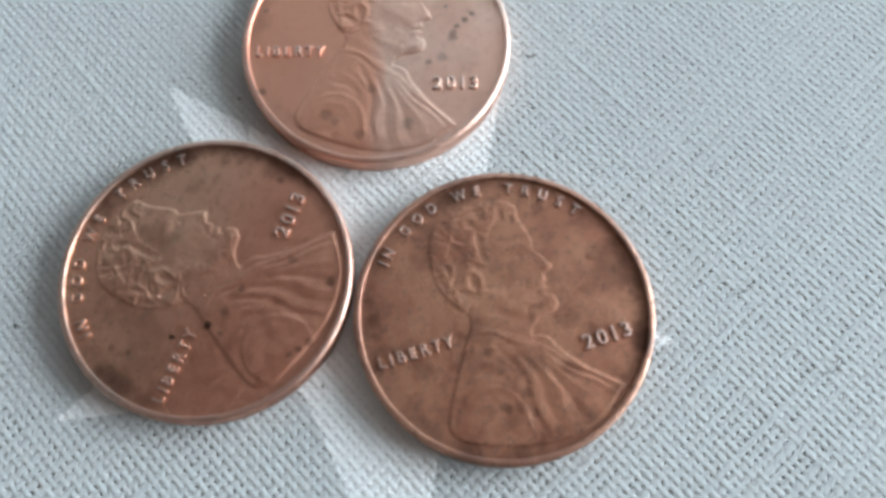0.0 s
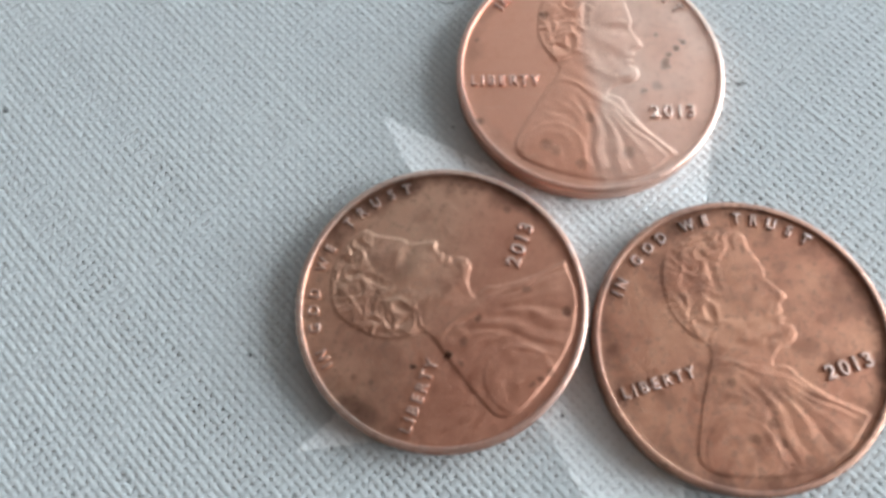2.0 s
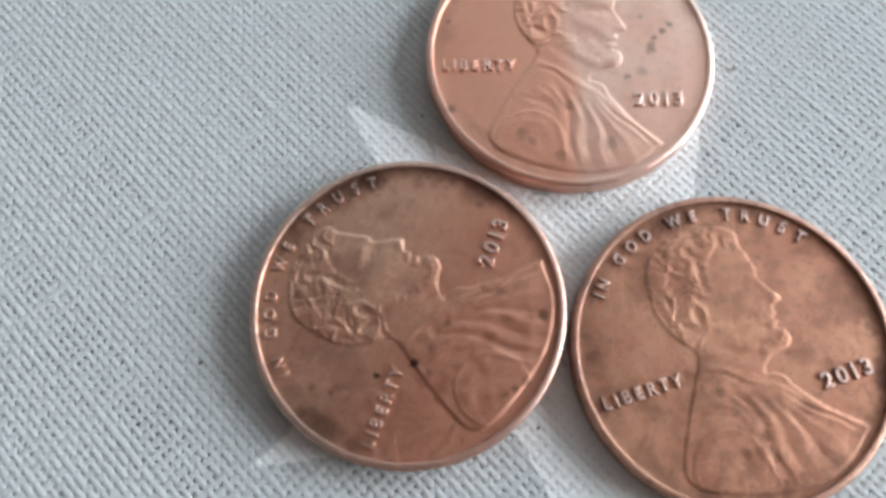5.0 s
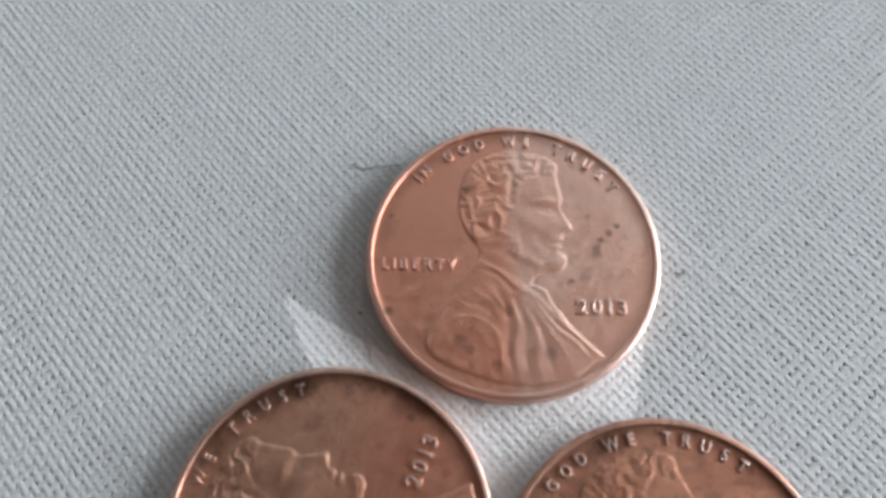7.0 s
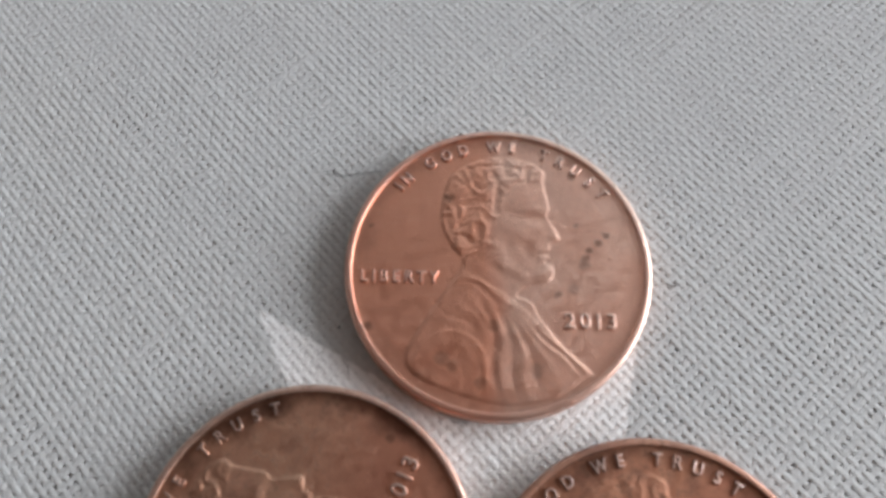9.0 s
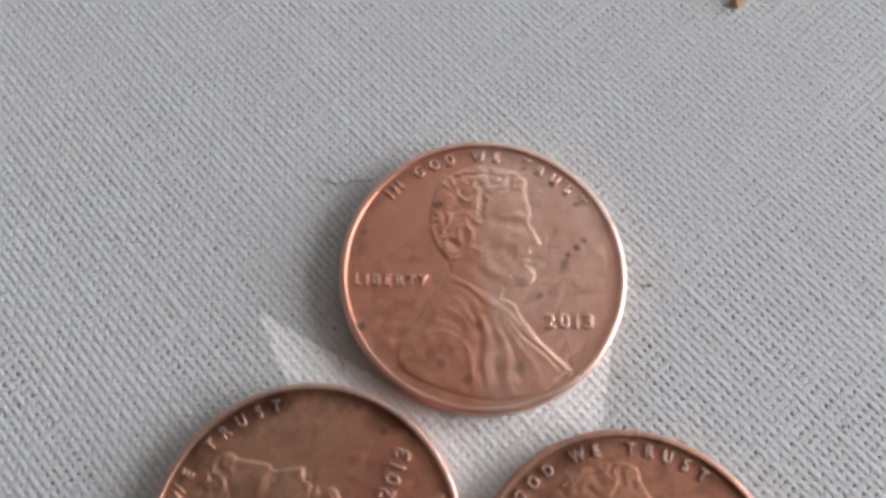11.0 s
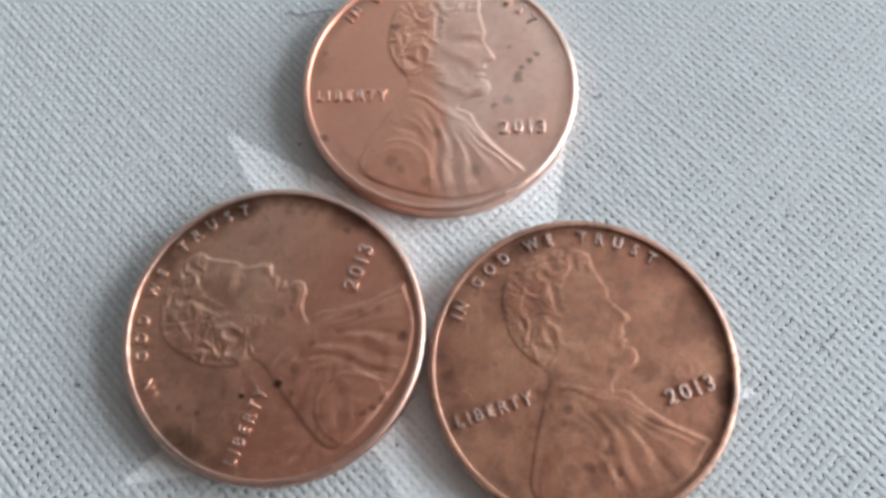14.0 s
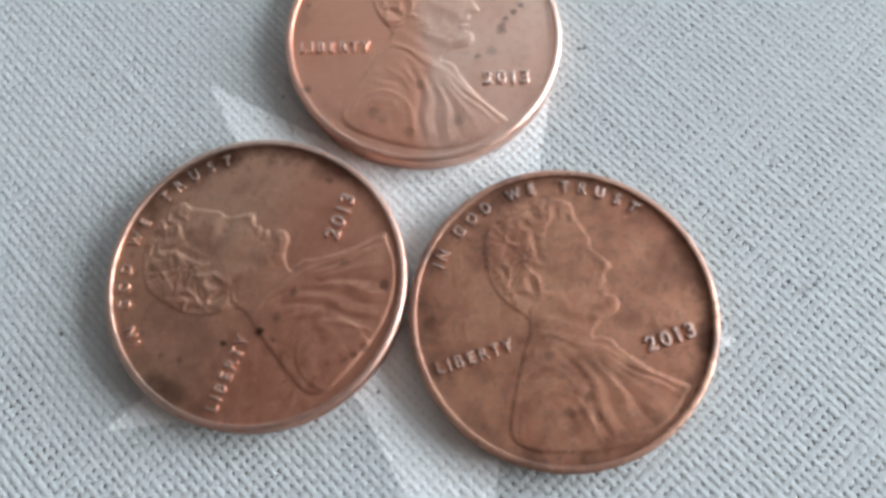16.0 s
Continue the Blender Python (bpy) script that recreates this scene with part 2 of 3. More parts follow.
# ---- mesh helpers ----
def mesh_object(name, verts, faces, mat, parent=None, smooth=True, label=""):
    me = bpy.data.meshes.new(name)
    me.from_pydata(verts, [], faces)
    me.materials.append(mat)
    me.polygons.foreach_set("use_smooth", [smooth] * len(me.polygons))
    me.update()
    ob = new(name, me)
    ob.parent = parent
    return tagged(ob, label) if label else ob


def grid_faces(rows, cols, wrap=False):
    """Quads of a grid of vertices given row by row."""
    r = np.arange(rows - 1)[:, None] * cols
    c = np.arange(cols if wrap else cols - 1)[None]
    d = (c + 1) % cols
    return np.stack([r + c, r + d, r + cols + d, r + cols + c], -1).reshape(-1, 4)


def box(name, lo, hi, mat, parent=None, bevel=0.0):
    bm = bmesh.new()
    bmesh.ops.create_cube(bm, size=1)
    for v in bm.verts:
        v.co = [(a + b) / 2 + (b - a) * k for a, b, k in zip(lo, hi, v.co)]
    if bevel:
        bmesh.ops.bevel(bm, geom=bm.edges[:], offset=bevel, segments=2, affect="EDGES")
    me = bpy.data.meshes.new(name)
    bm.to_mesh(me)
    bm.free()
    me.materials.append(mat)
    ob = new(name, me)
    ob.parent = parent
    return ob


# ---- unseen room added round the table ----
def structure(name, lo, hi, mat, label):
    return tagged(box(name, lo, hi, mat), label, name.split("_")[0], kind="structure")


structure("floor", (WEST, SOUTH, FLOOR - 0.1), (EAST, NORTH, FLOOR), BOARDS, "brown wooden floor of the room")
structure("ceiling", (WEST, SOUTH, TOP), (EAST, NORTH, TOP + 0.1), DIM_CEILING, "unseen dull brown ceiling added to darken the coins' reflections")
structure("wall_west", (WEST - 0.12, SOUTH, FLOOR), (WEST, NORTH, TOP), GREY_WALL, "plain grey plastered wall of the room")
structure("wall_north", (WEST, NORTH, FLOOR), (EAST, NORTH + 0.12, TOP), NORTH_REFLECTOR, "unseen pale blue wall added to brighten the coins' reflections")
structure("wall_south", (WEST, SOUTH - 0.12, FLOOR), (EAST, SOUTH, TOP), SHADE_WALL, "unseen dark wall added to darken reflections from the south")
for lo, hi in (((EAST, SOUTH, FLOOR), (EAST + 0.12, WIN_Y0, TOP)), ((EAST, WIN_Y1, FLOOR), (EAST + 0.12, NORTH, TOP)),
               ((EAST, WIN_Y0, FLOOR), (EAST + 0.12, WIN_Y1, WIN_Z0)), ((EAST, WIN_Y0, WIN_Z1), (EAST + 0.12, WIN_Y1, TOP))):
    structure("wall_east", lo, hi, PLASTER, "white plastered wall beside the window opening")
structure("table_top", (-0.6, -0.4, -0.03), (0.6, 0.4, -0.00022), TABLE, "pale painted table top under the linen cloth")
structure("table_base", (-0.5, -0.3, FLOOR), (0.5, 0.3, -0.03), TABLE, "pale painted base of the table under the cloth")


# ---- the linen cloth, thread by thread ----
X0, X1, Y0, Y1 = -49.0, 42.0, -26.0, 38.0
cloth = tagged(new("tablecloth"), "pale grey-white plain-woven linen tablecloth spread on the table", "tablecloth")


def wavering(rng, n, step, amount):
    """A slow random wander of n samples, new every step samples."""
    knots = rng.normal(0, amount, n // step + 4)
    at = np.arange(n) / step
    k, f = at.astype(int), at % 1
    f = f * f * (3 - 2 * f)
    return knots[k] * (1 - f) + knots[k + 1] * f


def weave(name, degrees, other, pitch, cross, width, thick, rise, top, flip, seed, mat, label):
    """All threads of one direction: flattened yarns that go over and under the others."""
    rng = np.random.default_rng(seed)
    a = radians(degrees)
    along, aside = np.array([math.cos(a), math.sin(a)]), np.array([-math.sin(a), math.cos(a)])
    across = np.array([-math.sin(radians(other)), math.cos(radians(other))])
    arcs = np.linspace(0, math.pi, 6)
    per = 4
    verts, faces, base = [], [], 0
    reach = int(75 / pitch)
    for i in range(-reach, reach + 1):
        s = np.arange(-75 * per / cross, 75 * per / cross).round() * cross / per
        wander = wavering(rng, len(s), 60, 0.018) + wavering(rng, len(s), 9, 0.008)
        fat = (1 + rng.normal(0, 0.065)) * (1 + wavering(rng, len(s), 40, 0.05) + wavering(rng, len(s), 7, 0.035))
        off = i * pitch + rng.normal(0, 0.013)
        mid = s[:, None] * along + (off + wander)[:, None] * aside
        keep = (mid[:, 0] > X0) & (mid[:, 0] < X1) & (mid[:, 1] > Y0) & (mid[:, 1] < Y1)
        if keep.sum() < 3:
            continue
        s, mid, fat = s[keep], mid[keep], fat[keep]
        wave = np.cos(math.pi * ((s * (along @ across) + i * pitch * (aside @ across)) / cross + i + flip))
        wave = np.sign(wave) * np.abs(wave) ** 0.8
        # a yarn spreads where it lies on top and is squeezed where it dives
        wide = width / 2 * fat * (1 + 0.08 * wave)
        high = rise * wave + rng.normal(0, 0.003)
        x = mid[:, None, 0] + aside[0] * wide[:, None] * np.cos(arcs)
        y = mid[:, None, 1] + aside[1] * wide[:, None] * np.cos(arcs)
        z = high[:, None] + thick * fat[:, None] * (np.sin(arcs) ** 0.65) - top
        verts.append(np.stack([x, y, z], -1).reshape(-1, 3) * MM)
        faces.append(grid_faces(len(s), len(arcs))[:, ::-1] + base)
        base += len(s) * len(arcs)
    verts, faces = np.concatenate(verts), np.concatenate(faces)
    me = bpy.data.meshes.new(name)
    me.vertices.add(len(verts))
    me.vertices.foreach_set("co", verts.ravel())
    me.loops.add(faces.size)
    me.loops.foreach_set("vertex_index", faces.ravel().astype(np.int32))
    me.polygons.add(len(faces))
    me.polygons.foreach_set("loop_start", np.arange(0, faces.size, 4, dtype=np.int32))
    me.polygons.foreach_set("use_smooth", np.ones(len(faces), dtype=bool))
    me.materials.append(mat)
    me.update(calc_edges=True)
    me.validate()
    ob = new(name, me)
    ob.parent = cloth
    return tagged(ob, label, kind="stuff")


weave("warp_threads", -50.0, 41.0, 0.51, 0.61, 0.405, 0.044, 0.008, 0.055, 0, 5, LINEN_WARP, "thick pale linen yarns")
weave("weft_threads", 41.0, -50.0, 0.61, 0.51, 0.485, 0.042, 0.007, 0.056, 1, 6, LINEN_WEFT, "flatter pale linen yarns")
for lo, hi in (((-580, -380), (580, Y0)), ((-580, Y1), (580, 380)), ((-580, Y0), (X0, Y1)), ((X1, Y0), (580, Y1))):
    box("outer_sheet", (lo[0] * MM, lo[1] * MM, -0.0002), (hi[0] * MM, hi[1] * MM, -0.00003), LINEN_FLAT, cloth)


def printed_star():
    """The white print as a thin skin that lies in the gaps of the weave; the yarns stand out of it."""
    bm = bmesh.new()
    inner = []
    for k in range(5):
        a, b = Vector(STAR[k]), Vector(STAR[(k + 2) % 5])
        c, d = Vector(STAR[k - 4]), Vector(STAR[(k - 1) % 5])
        ab, cd = b - a, d - c
        f = ((c - a).x * cd.y - (c - a).y * cd.x) / (ab.x * cd.y - ab.y * cd.x)
        inner.append(a + ab * f)
    ring = [p for k in range(5) for p in (Vector(STAR[k]), inner[k])]
    low = [bm.verts.new((p.x * MM, p.y * MM, -0.12 * MM)) for p in ring]
    high = [bm.verts.new((p.x * MM, p.y * MM, -0.05 * MM)) for p in ring]
    bm.faces.new(high)
    bm.faces.new(low[::-1])
    for k in range(10):
        bm.faces.new((low[k], low[(k + 1) % 10], high[(k + 1) % 10], high[k]))
    bmesh.ops.triangulate(bm, faces=bm.faces[:])
    bmesh.ops.recalc_face_normals(bm, faces=bm.faces[:])
    me = bpy.data.meshes.new("printed_star")
    bm.to_mesh(me)
    bm.free()
    me.materials.append(PIGMENT)
    ob = new("printed_star", me)
    ob.parent = cloth
    return tagged(ob, "white five-pointed star printed on the linen")


printed_star()


# ---- the pennies ----
RADIUS, THICK, FIELD = 9.525, 1.52, 1.30


def lathe(profile, n=160):
    """Vertices and faces of a profile of r, z turned round the upright axis; first and last points close on the axis."""
    ang = np.linspace(0, 2 * math.pi, n, endpoint=False)
    v = [[(r * math.cos(t) * MM, r * math.sin(t) * MM, z * MM) for t in ang] for r, z in profile]
    return [p for ring in v for p in ring], grid_faces(len(profile), n, True).tolist()


def spline(points, n=8):
    """A smooth closed line through the points."""
    p = np.array(points, float)
    t = np.linspace(0, 1, n, endpoint=False)[:, None]
    out = []
    for i in range(len(p)):
        a, b, c, d = p[i - 1], p[i], p[(i + 1) % len(p)], p[(i + 2) % len(p)]
        out.append(0.5 * (2 * b + (c - a) * t + (2 * a - 5 * b + 4 * c - d) * t**2 + (3 * b - a - 3 * c + d) * t**3))
    return np.concatenate(out)


def away(x, y, line, closed=False):
    """The distance of each x, y from a line of points."""
    best = np.full(x.shape, 1e9)
    ends = np.roll(line, -1, 0) if closed else line[1:]
    for (ax, ay), (bx, by) in zip(line, ends):
        dx, dy = bx - ax, by - ay
        k = np.clip(((x - ax) * dx + (y - ay) * dy) / (dx * dx + dy * dy + 1e-12), 0, 1)
        best = np.minimum(best, np.hypot(x - ax - k * dx, y - ay - k * dy))
    return best


def within(x, y, line):
    inside = np.zeros(x.shape, bool)
    for (ax, ay), (bx, by) in zip(line, np.roll(line, -1, 0)):
        cut = (ay > y) != (by > y)
        inside ^= cut & (x < (bx - ax) * (y - ay) / (by - ay + 1e-12) + ax)
    return inside


def smooth(v, lo, hi):
    k = np.clip((v - lo) / (hi - lo), 0, 1)
    return k * k * (3 - 2 * k)


def bust_mesh():
    """The raised bust as one low relief: an outline, a domed body, lumpy hair, soft hollows and the folds of the coat."""
    head = [(-2.35, -0.2), (-2.2, 0.5), (-2.7, 1.2), (-3.2, 2.2), (-3.45, 3.3), (-3.35, 4.4), (-3.15, 5.4), (-2.6, 6.5), (-1.35, 7.25),
            (0.0, 7.6), (1.4, 7.45), (2.55, 7.1), (3.32, 6.4), (3.2, 5.7), (3.35, 4.7), (3.48, 3.85), (3.28, 3.3), (3.62, 2.6), (4.0, 1.72),
            (3.35, 1.38), (3.32, 0.98), (3.05, 0.76), (3.24, 0.45), (2.95, 0.22), (3.36, -0.05), (3.48, -0.6), (3.05, -1.08), (2.1, -1.2), (1.4, -1.55)]
    coat = [(1.15, -2.0), (1.6, -2.15), (2.1, -2.55), (2.4, -3.3), (3.7, -5.15), (5.25, -6.75), (4.9, -7.1), (3.0, -8.3), (0.3, -8.65), (-2.4, -8.05),
            (-5.0, -6.9), (-5.75, -6.0), (-5.6, -5.0), (-4.3, -2.9), (-3.1, -1.2)]
    line = spline(head + coat, 4)
    step = 0.05
    xs, ys = np.arange(-6.6, 6.2, step), np.arange(-9.0, 7.8, step)
    x, y = np.meshgrid(xs, ys)
    inner = within(x, y, line)
    d = np.where(inner, 1, -1) * away(x, y, line, True)
    h = 0.042 * smooth(d, -0.06, 0.16) + 0.03 * smooth(d, 0.0, 1.5)
    inside = smooth(d, -0.05, 0.25)

    def mound(cx, cy, rx, ry, turn, amp):
        c, k = math.cos(radians(turn)), math.sin(radians(turn))
        u, v = (x - cx) * c + (y - cy) * k, (y - cy) * c - (x - cx) * k
        return inside * amp * np.exp(-((u / rx) ** 2) - (v / ry) ** 2)

    def ridge(points, wide, amp, drape=0.0):
        p = np.array(points, float)
        taper = 0.45 + 0.55 * smooth(np.minimum(np.hypot(x - p[0, 0], y - p[0, 1]), np.hypot(x - p[-1, 0], y - p[-1, 1])), 0, 1.2)
        return inside * amp * taper * np.exp(-((away(x + drape * np.sin(1.7 * y + 0.9 * x), y + drape * np.sin(2.1 * x - 0.6 * y), p) / wide) ** 2))

    # broad masses of the head, then its hollows
    for m in ((1.9, 4.8, 1.2, 0.9, 90, 0.026), (1.3, 2.3, 1.1, 0.45, -32, 0.034), (2.75, 2.2, 0.5, 0.8, 10, 0.018), (3.6, 1.85, 0.28, 0.3, 0, 0.03),
              (2.5, 3.15, 0.9, 0.32, -8, -0.05), (2.55, 3.1, 0.22, 0.15, 0, 0.024), (1.95, 0.95, 0.75, 0.42, -55, -0.034), (0.9, 1.2, 0.7, 0.4, -40, -0.016),
              (2.95, -0.55, 0.55, 0.5, 0, 0.034), (0.8, 3.6, 0.5, 0.6, 0, -0.02), (-0.6, 0.1, 0.9, 0.35, -35, -0.022), (3.0, 0.75, 0.4, 0.12, 5, -0.03)):
        h += mound(*m)
    for r in (([(1.5, 3.75), (2.6, 3.85), (3.4, 3.65)], 0.2, 0.026), ([(3.3, 3.2), (3.95, 1.8)], 0.2, 0.02), ([(3.05, 1.55), (2.55, 1.0), (2.4, 0.3)], 0.13, -0.02),
              ([(2.6, 1.02), (3.25, 1.05)], 0.15, 0.016), ([(2.7, 0.48), (3.2, 0.5)], 0.15, 0.02), ([(2.7, 0.1), (3.2, 0.1)], 0.13, -0.02),
              ([(-0.3, 1.5), (0.4, 0.1), (1.5, -0.75), (2.9, -0.8)], 0.4, 0.026), ([(-1.9, 1.2), (-0.6, -0.4)], 0.35, 0.016),
              ([(-1.55, 2.2), (-1.45, 2.95), (-0.95, 3.15), (-0.6, 2.7), (-0.75, 2.0), (-0.95, 1.45)], 0.17, 0.055), ([(-1.2, 2.75), (-1.1, 1.9)], 0.2, -0.045)):
        h += ridge(*r)
    # the coat stands proud of the neck; collar, bow and lapel
    collar = np.array([(-2.7, 0.0), (-2.0, -0.3), (-1.2, -0.8), (0.4, -1.8), (1.5, -2.8), (2.4, -3.9)])
    side = np.where(y - np.interp(x, collar[:, 0], collar[:, 1]) < 0, 1, -1) * away(x, y, collar)
    h += inside * 0.02 * smooth(side, -0.08, 0.08)
    coated = smooth(side, 0.1, 0.5) * inside
    for r in (([(-2.2, -0.55), (-1.2, -1.1), (0.3, -2.1), (1.3, -3.0)], 0.13, 0.03), ([(-2.1, -0.75), (-1.2, -1.35), (0.1, -2.35)], 0.12, -0.03),
              ([(1.15, -2.05), (1.45, -2.3)], 0.2, 0.05), ([(1.7, -2.3), (2.0, -2.65)], 0.18, 0.045), ([(1.35, -2.6), (1.6, -2.9)], 0.15, 0.035),
              ([(2.0, -3.4), (3.4, -5.2), (5.1, -6.85)], 0.15, 0.035), ([(1.6, -3.6), (3.0, -5.5), (4.5, -7.1)], 0.18, 0.03), ([(1.7, -3.3), (3.1, -5.2), (4.7, -6.9)], 0.13, -0.03),
              ([(1.4, -4.0), (2.4, -5.8), (3.3, -7.6)], 0.2, 0.03), ([(1.0, -4.2), (1.8, -6.2), (2.4, -8.0)], 0.2, -0.035), ([(0.6, -3.4), (1.2, -5.6), (1.5, -8.2)], 0.24, 0.035),
              ([(0.2, -3.0), (0.5, -5.2), (0.7, -8.3)], 0.24, -0.035), ([(-0.3, -2.6), (0.0, -4.6), (-0.1, -8.3)], 0.24, 0.03),
              ([(-1.0, -2.2), (-0.6, -3.4), (-0.45, -5.4), (-0.5, -8.2)], 0.22, -0.04), ([(-1.7, -2.2), (-1.0, -3.2), (-0.4, -3.8)], 0.2, 0.025),
              ([(-2.6, -2.4), (-1.6, -3.3), (-1.0, -4.6)], 0.2, 0.022), ([(-3.6, -2.8), (-2.4, -3.4), (-1.5, -4.2)], 0.16, -0.022)):
        h += 0.7 * ridge(*r, drape=0.13) * (coated if r[0][0][1] < -2.5 else 1)
    # the upper arm: a dome with a crisp upper edge
    far = np.hypot((x + 3.1) / 2.25, (y + 6.35) / 2.35)
    h += inside * (0.02 * smooth(1 - far, -0.03, 0.1) + 0.014 * np.exp(-((far - 0.97) / 0.05) ** 2) * smooth(y, -8.2, -6.0))
    for r in (([(-4.9, -5.3), (-3.6, -4.7), (-2.3, -5.0), (-1.7, -6.2)], 0.22, 0.012), ([(-4.8, -6.1), (-3.6, -5.5), (-2.5, -6.0), (-2.2, -7.2)], 0.26, -0.014),
              ([(-4.5, -6.7), (-3.5, -6.3), (-2.9, -7.2)], 0.22, 0.01), ([(-1.3, -5.2), (-1.05, -6.6), (-1.0, -7.9)], 0.14, 0.03)):
        h += ridge(*r)
    # hair in lumps and locks, and a finer beard along the jaw
    hairline = np.array([(3.5, 5.85), (2.3, 5.7), (1.3, 5.6), (0.7, 4.9), (0.55, 4.1), (0.25, 3.4), (-0.35, 2.9), (-0.45, 1.6), (-1.2, 1.2), (-1.8, 0.3)])
    edge = np.interp(y, hairline[::-1, 1], hairline[::-1, 0]) - x
    hair = smooth(edge, -0.15, 0.25) * smooth(y, 0.1, 1.0) * smooth(d, -0.05, 0.25)
    ear = np.exp(-(((x + 1.05) / 0.7) ** 2 + ((y - 2.35) / 0.95) ** 2) ** 2)
    hair = hair * (1 - 0.85 * ear)
    beard = np.exp(-((away(x, y, np.array([(-0.35, 1.7), (0.3, 0.2), (1.5, -0.7), (3.0, -0.7)])) / 0.5) ** 2)) * inside
    lump = np.zeros(x.shape)
    for r, c in zip(*np.nonzero((hair > 0.01) | (beard > 0.1))):
        v = Vector((x[r, c], y[r, c], 0.4))
        bent = v + noise.noise_vector(v * 0.9) * 0.55 + noise.noise_vector(v * 2.3) * 0.15
        big = noise.noise(Vector((bent.x * 0.95, bent.y * 1.2, 1.7)))
        small = noise.noise(Vector((bent.x * 1.9, bent.y * 2.4, 5.1)))
        fine = noise.noise(Vector((bent.x * 4.2, bent.y * 4.6, 3.3)))
        lump[r, c] = 0.35 - 1.6 * math.sqrt(big * big + 0.004) + 0.75 * small + 0.3 * fine
    h += hair * (0.014 + 0.06 * lump) + 0.022 * beard * lump
    # fine unevenness of a worn strike
    h += inside * 0.006 * np.sin(2.9 * x + 1.3 * np.sin(1.7 * y)) * np.sin(2.3 * y + 0.9 * np.sin(2.1 * x))
    h = np.where(h > 0.1, 0.1 + 0.05 * np.tanh((h - 0.1) / 0.05), h)  # the highest parts are worn flat
    keep = d > -0.16
    h = np.where(d < -0.09, -0.012, h)
    order = np.full(x.shape, -1)
    order[keep] = np.arange(keep.sum())
    verts = np.stack([x[keep], y[keep], FIELD + h[keep]], -1) * MM
    quads = np.stack([order[:-1, :-1], order[:-1, 1:], order[1:, 1:], order[1:, :-1]], -1).reshape(-1, 4)
    quads = quads[(quads >= 0).all(1)]
    me = bpy.data.meshes.new("bust_relief")
    me.from_pydata(verts.tolist(), [], quads.tolist())
    me.polygons.foreach_set("use_smooth", [True] * len(me.polygons))
    me.update()
    return me


def letters_mesh(name, glyphs):
    """One mesh of raised letters. glyphs: character, middle x, baseline y, turn in degrees, height and width factor."""
    bm = bmesh.new()
    for char, x, y, turn, high, wide in glyphs:
        curve = bpy.data.curves.new("glyph", "FONT")
        curve.body, curve.align_x = char, "CENTER"
        curve.size, curve.extrude, curve.bevel_depth, curve.bevel_resolution, curve.resolution_u = 1.0, 0.122, 0.045, 2, 4
        curve.offset = -0.006
        tmp = bpy.data.objects.new("glyph", curve)
        scene.collection.objects.link(tmp)
        bpy.context.view_layer.update()
        me = bpy.data.meshes.new_from_object(tmp.evaluated_get(bpy.context.evaluated_depsgraph_get()))
        k = high / 0.70
        me.transform(pose(x * MM, y * MM, FIELD * MM, 0, 0, turn) @ Matrix.Diagonal((k * wide * MM, k * MM, 1.0 * MM, 1)))
        bm.from_mesh(me)
        bpy.data.meshes.remove(me)
        bpy.data.objects.remove(tmp)
        bpy.data.curves.remove(curve)
    out = bpy.data.meshes.new(name)
    bm.to_mesh(out)
    bm.free()
    return out


def straight(word, x0, y0, x1, y1, high, wide):
    n = len(word)
    turn = math.degrees(math.atan2(y1 - y0, x1 - x0))
    share = {"I": 0.55, "1": 0.75}
    w = [share.get(ch, 1.0) for ch in word]
    total, out, run = sum(w), [], 0.0
    for ch, k in zip(word, w):
        f = (run + k / 2) / total
        run += k
        out.append((ch, x0 + (x1 - x0) * f, y0 + (y1 - y0) * f, turn, high, wide))
    return out


def arched(pairs, radius, high, wide):
    return [(ch, radius * math.cos(radians(a)), radius * math.sin(radians(a)), a - 90, high, wide) for ch, a in pairs]


BUST = bust_mesh()
WORDS = {
    "liberty_lettering": letters_mesh("liberty_lettering", straight("LIBERTY", -8.72, -0.74, -3.62, -1.0, 0.74, 0.92)),
    "date_lettering": letters_mesh("date_lettering", straight("2013", 3.7, -4.05, 7.15, -4.2, 0.92, 1.05)),
    "motto_in": letters_mesh("motto_in", arched([("I", 137.4), ("N", 132.2)], 8.0, 0.72, 0.85)),
    "motto_god": letters_mesh("motto_god", arched([("G", 119.4), ("O", 111.3), ("D", 103.4)], 8.0, 0.72, 0.85)),
    "motto_we": letters_mesh("motto_we", arched([("W", 89.4), ("E", 81.0)], 8.0, 0.72, 0.85)),
    "motto_trust": letters_mesh("motto_trust", arched([("T", 66.3), ("R", 58.7), ("U", 50.6), ("S", 42.4), ("T", 34.6)], 8.0, 0.72, 0.85)),
}
FACE = lathe([(0.001, FIELD), (3.0, FIELD), (6.0, FIELD), (8.2, FIELD), (8.85, FIELD + 0.003), (9.06, FIELD + 0.03)])
RIM = lathe([(9.06, FIELD + 0.03), (9.085, FIELD + 0.12), (9.105, THICK - 0.025), (9.135, THICK - 0.004), (9.18, THICK), (9.3, THICK), (9.38, THICK - 0.012), (9.46, THICK - 0.06), (9.51, THICK - 0.14)])
EDGE = lathe([(9.51, THICK - 0.14), (9.525, THICK - 0.22), (9.525, 0.22), (9.51, 0.12), (9.45, 0.05), (9.3, 0.0), (9.05, 0.02), (8.9, 0.2), (0.001, 0.2)])


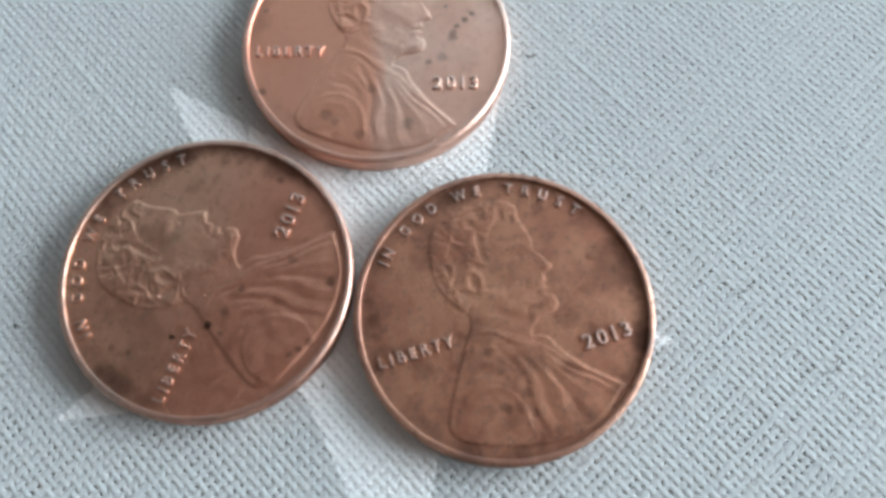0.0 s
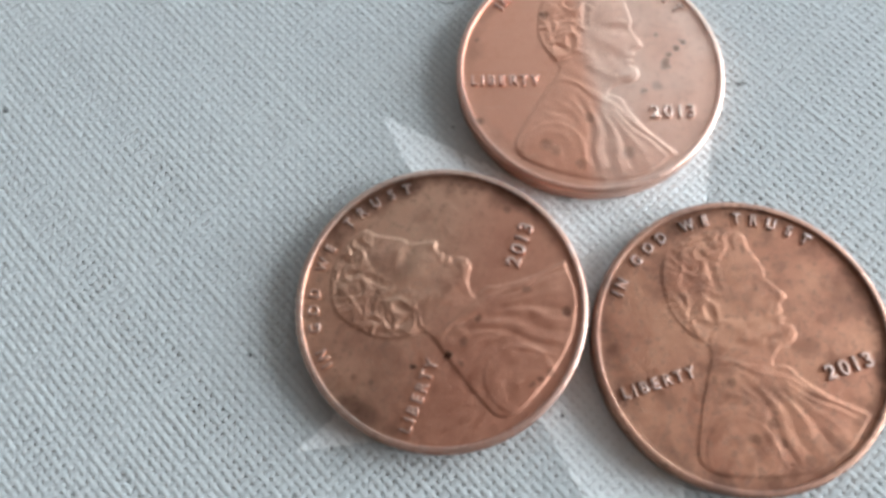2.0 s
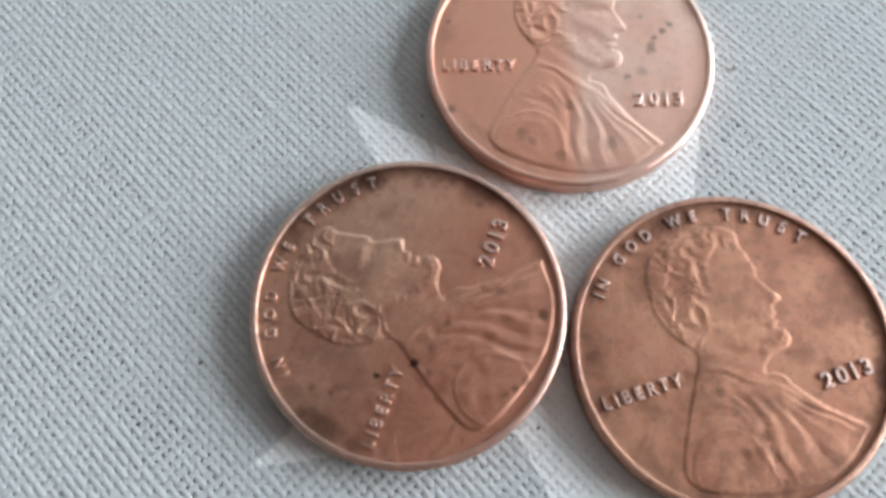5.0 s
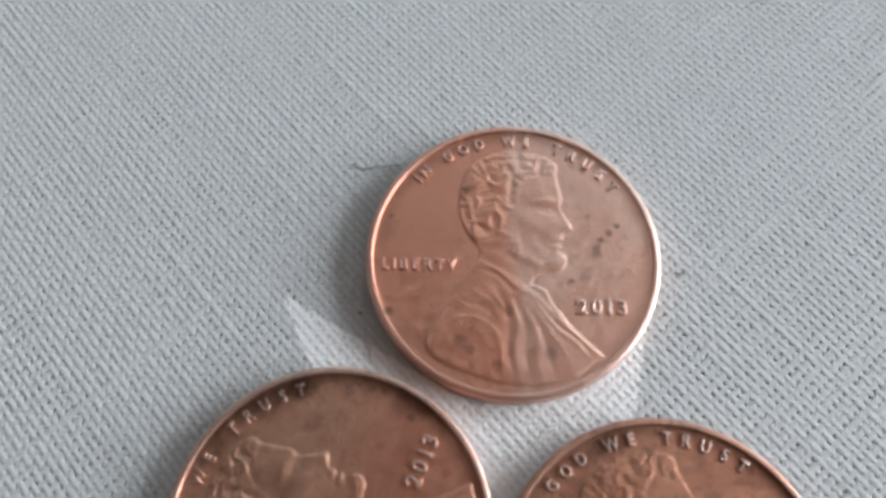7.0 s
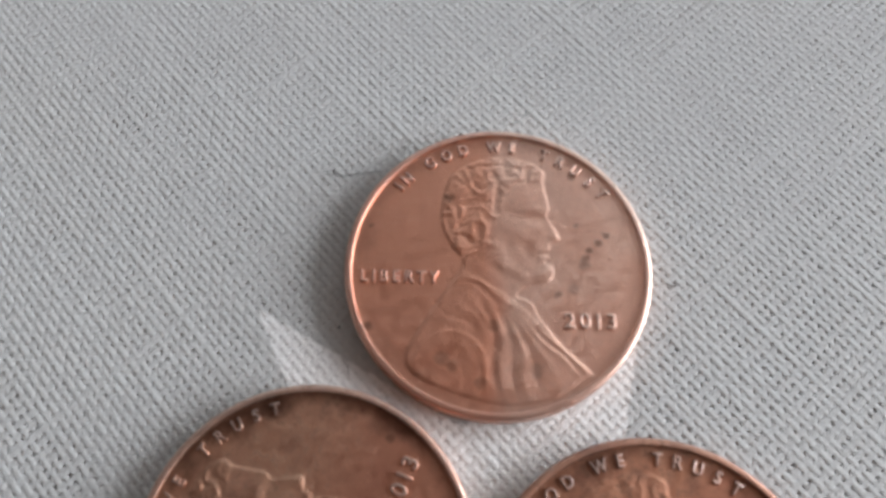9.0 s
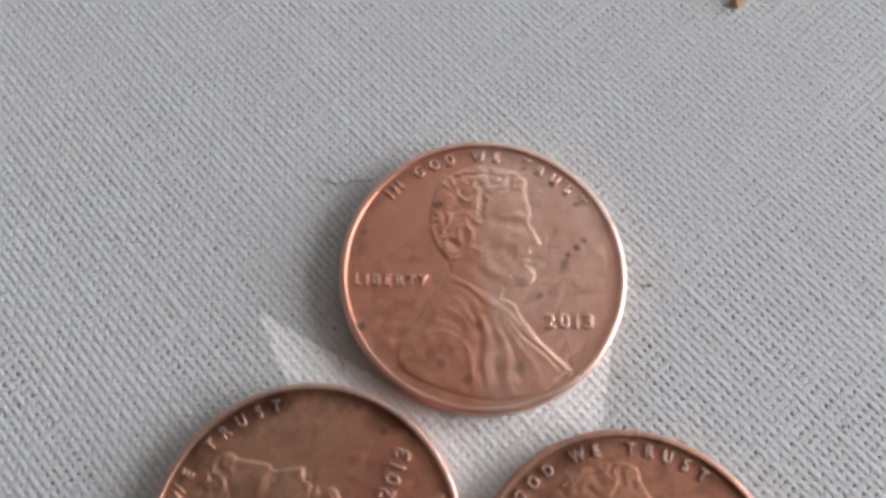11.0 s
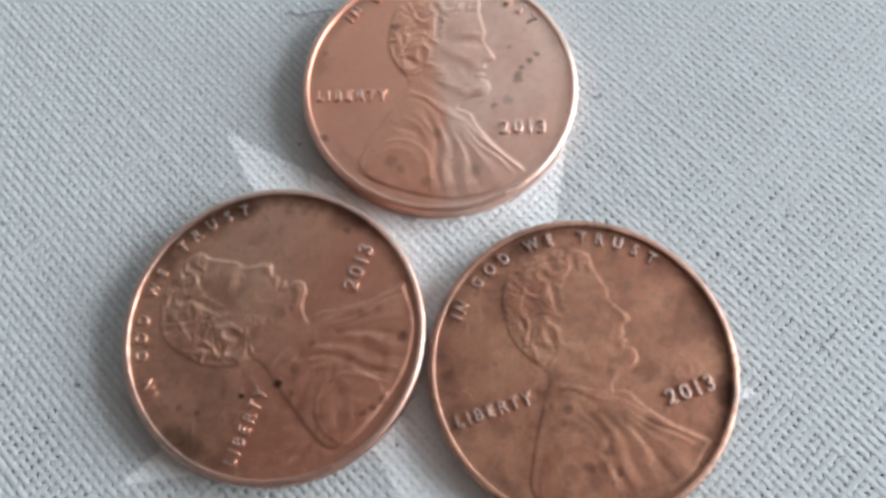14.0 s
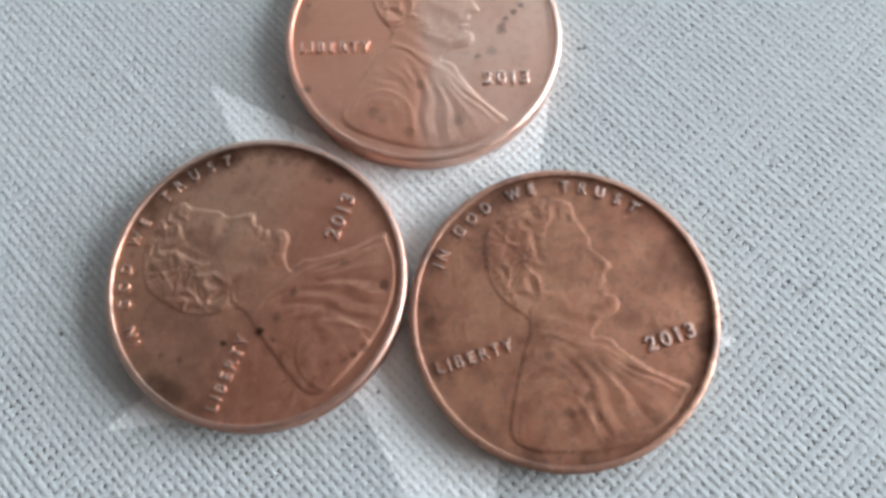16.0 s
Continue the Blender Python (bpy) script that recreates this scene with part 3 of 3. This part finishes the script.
def penny(x, y, turn, mat, strike, label):
    """strike: how much of the height of the relief is left."""
    ob = tagged(new("penny"), label, "coin", "three pennies on the cloth")
    ob.matrix_world = pose(x * MM, y * MM, -0.01 * MM, 0, 0, turn)
    for name, (v, f) in (("face", FACE), ("rim", RIM), ("edge", EDGE)):
        mesh_object(name, v, [q[::-1] for q in f], mat, ob)
    for name, me in (("bust_relief", BUST), *WORDS.items()):
        own = me.copy()
        own.materials.clear()
        own.materials.append(mat)
        part = new(name, own)
        part.parent = ob
        if name == "bust_relief":
            own.transform(Matrix.Translation((0, 0, FIELD * MM)) @ Matrix.Diagonal((1, 1, strike, 1)) @ Matrix.Translation((0, 0, -FIELD * MM)))
    return ob


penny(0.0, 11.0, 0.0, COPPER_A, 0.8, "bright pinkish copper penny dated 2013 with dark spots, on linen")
penny(-11.41, -5.68, 69.0, COPPER_B, 1.1, "reddish-brown copper penny dated 2013 turned on its side, dark arcs inside the rim")
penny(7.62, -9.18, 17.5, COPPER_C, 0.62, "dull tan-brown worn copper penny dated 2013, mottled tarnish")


# ---- lint and crumbs on the cloth ----
def lint(x, y, size, label):
    bm = bmesh.new()
    bmesh.ops.create_icosphere(bm, subdivisions=2, radius=size * MM)
    for v in bm.verts:
        v.co *= 1 + 0.45 * noise.noise(v.co * 900 / size + Vector((x, y, 0)))
        v.co.z = v.co.z * 0.6 + size * 0.4 * MM
    me = bpy.data.meshes.new("lint_speck")
    bm.to_mesh(me)
    bm.free()
    me.materials.append(SPECK)
    ob = new("lint_speck", me)
    ob.matrix_world = pose(x * MM, y * MM, -0.06 * MM)
    return tagged(ob, label, "lint", "specks of lint")


for x, y, size in ((-11.0, 6.1, 0.07), (-10.0, 7.7, 0.1), (-24.16, -8.15, 0.12), (-23.43, 10.48, 0.1), (-4.06, -13.1, 0.1), (-16.36, 7.15, 0.08), (-42.8, 11.0, 0.17), (22.6, 0.2, 0.11)):
    lint(x, y, size, "tiny black speck of lint caught in the linen weave")


def fibre(points, thick, label):
    curve = bpy.data.curves.new("loose_fibre", "CURVE")
    curve.dimensions, curve.bevel_depth, curve.bevel_resolution = "3D", thick * MM, 2
    sp = curve.splines.new("BEZIER")
    sp.bezier_points.add(len(points) - 1)
    for b, p in zip(sp.bezier_points, points):
        b.co = [v * MM for v in p]
        b.handle_left_type = b.handle_right_type = "AUTO"
    curve.materials.append(FIBRE)
    return tagged(new("loose_fibre", curve), label, "fibre")


fibre([(-10.9, 18.6, 0.1), (-10.1, 18.2, 0.05), (-9.0, 18.25, 0.15), (-7.4, 18.4, 0.1)], 0.03, "thin curved grey hair beside the bright penny")
fibre([(11.5, 10.0, 0.02), (11.1, 9.9, 0.05), (10.7, 10.05, 0.03)], 0.035, "short dark fibre lying on the linen")
fibre([(28.9, -12.9, 0.02), (28.7, -13.4, 0.08), (28.2, -13.8, 0.06), (27.3, -14.0, 0.02)], 0.022, "thin curled grey fibre lying on the linen")
fibre([(24.3, -7.7, 0.02), (23.6, -8.3, 0.06), (22.9, -8.5, 0.02)], 0.022, "thin grey fibre lying on the linen")
fibre([(-9.7, 5.6, 0.02), (-9.4, 5.2, 0.06), (-9.3, 4.7, 0.02)], 0.025, "short dark fibre lying on the printed star")


def crumb():
    """A small two-lobed crumb."""
    bm = bmesh.new()
    for x, y, r in ((20.65, 32.6, 0.34), (21.15, 32.85, 0.28), (20.7, 32.25, 0.22)):
        made = bmesh.ops.create_icosphere(bm, subdivisions=3, radius=r * MM)["verts"]
        for v in made:
            v.co *= 1 + 0.4 * noise.noise(v.co * 3500 + Vector((x, y, r)))
            v.co += Vector((x * MM, y * MM, r * 0.7 * MM))
    me = bpy.data.meshes.new("crumb")
    bm.to_mesh(me)
    bm.free()
    me.materials.append(CRUMB)
    return tagged(new("crumb", me), "small orange-brown crumb lying on the linen", "crumb")


crumb()
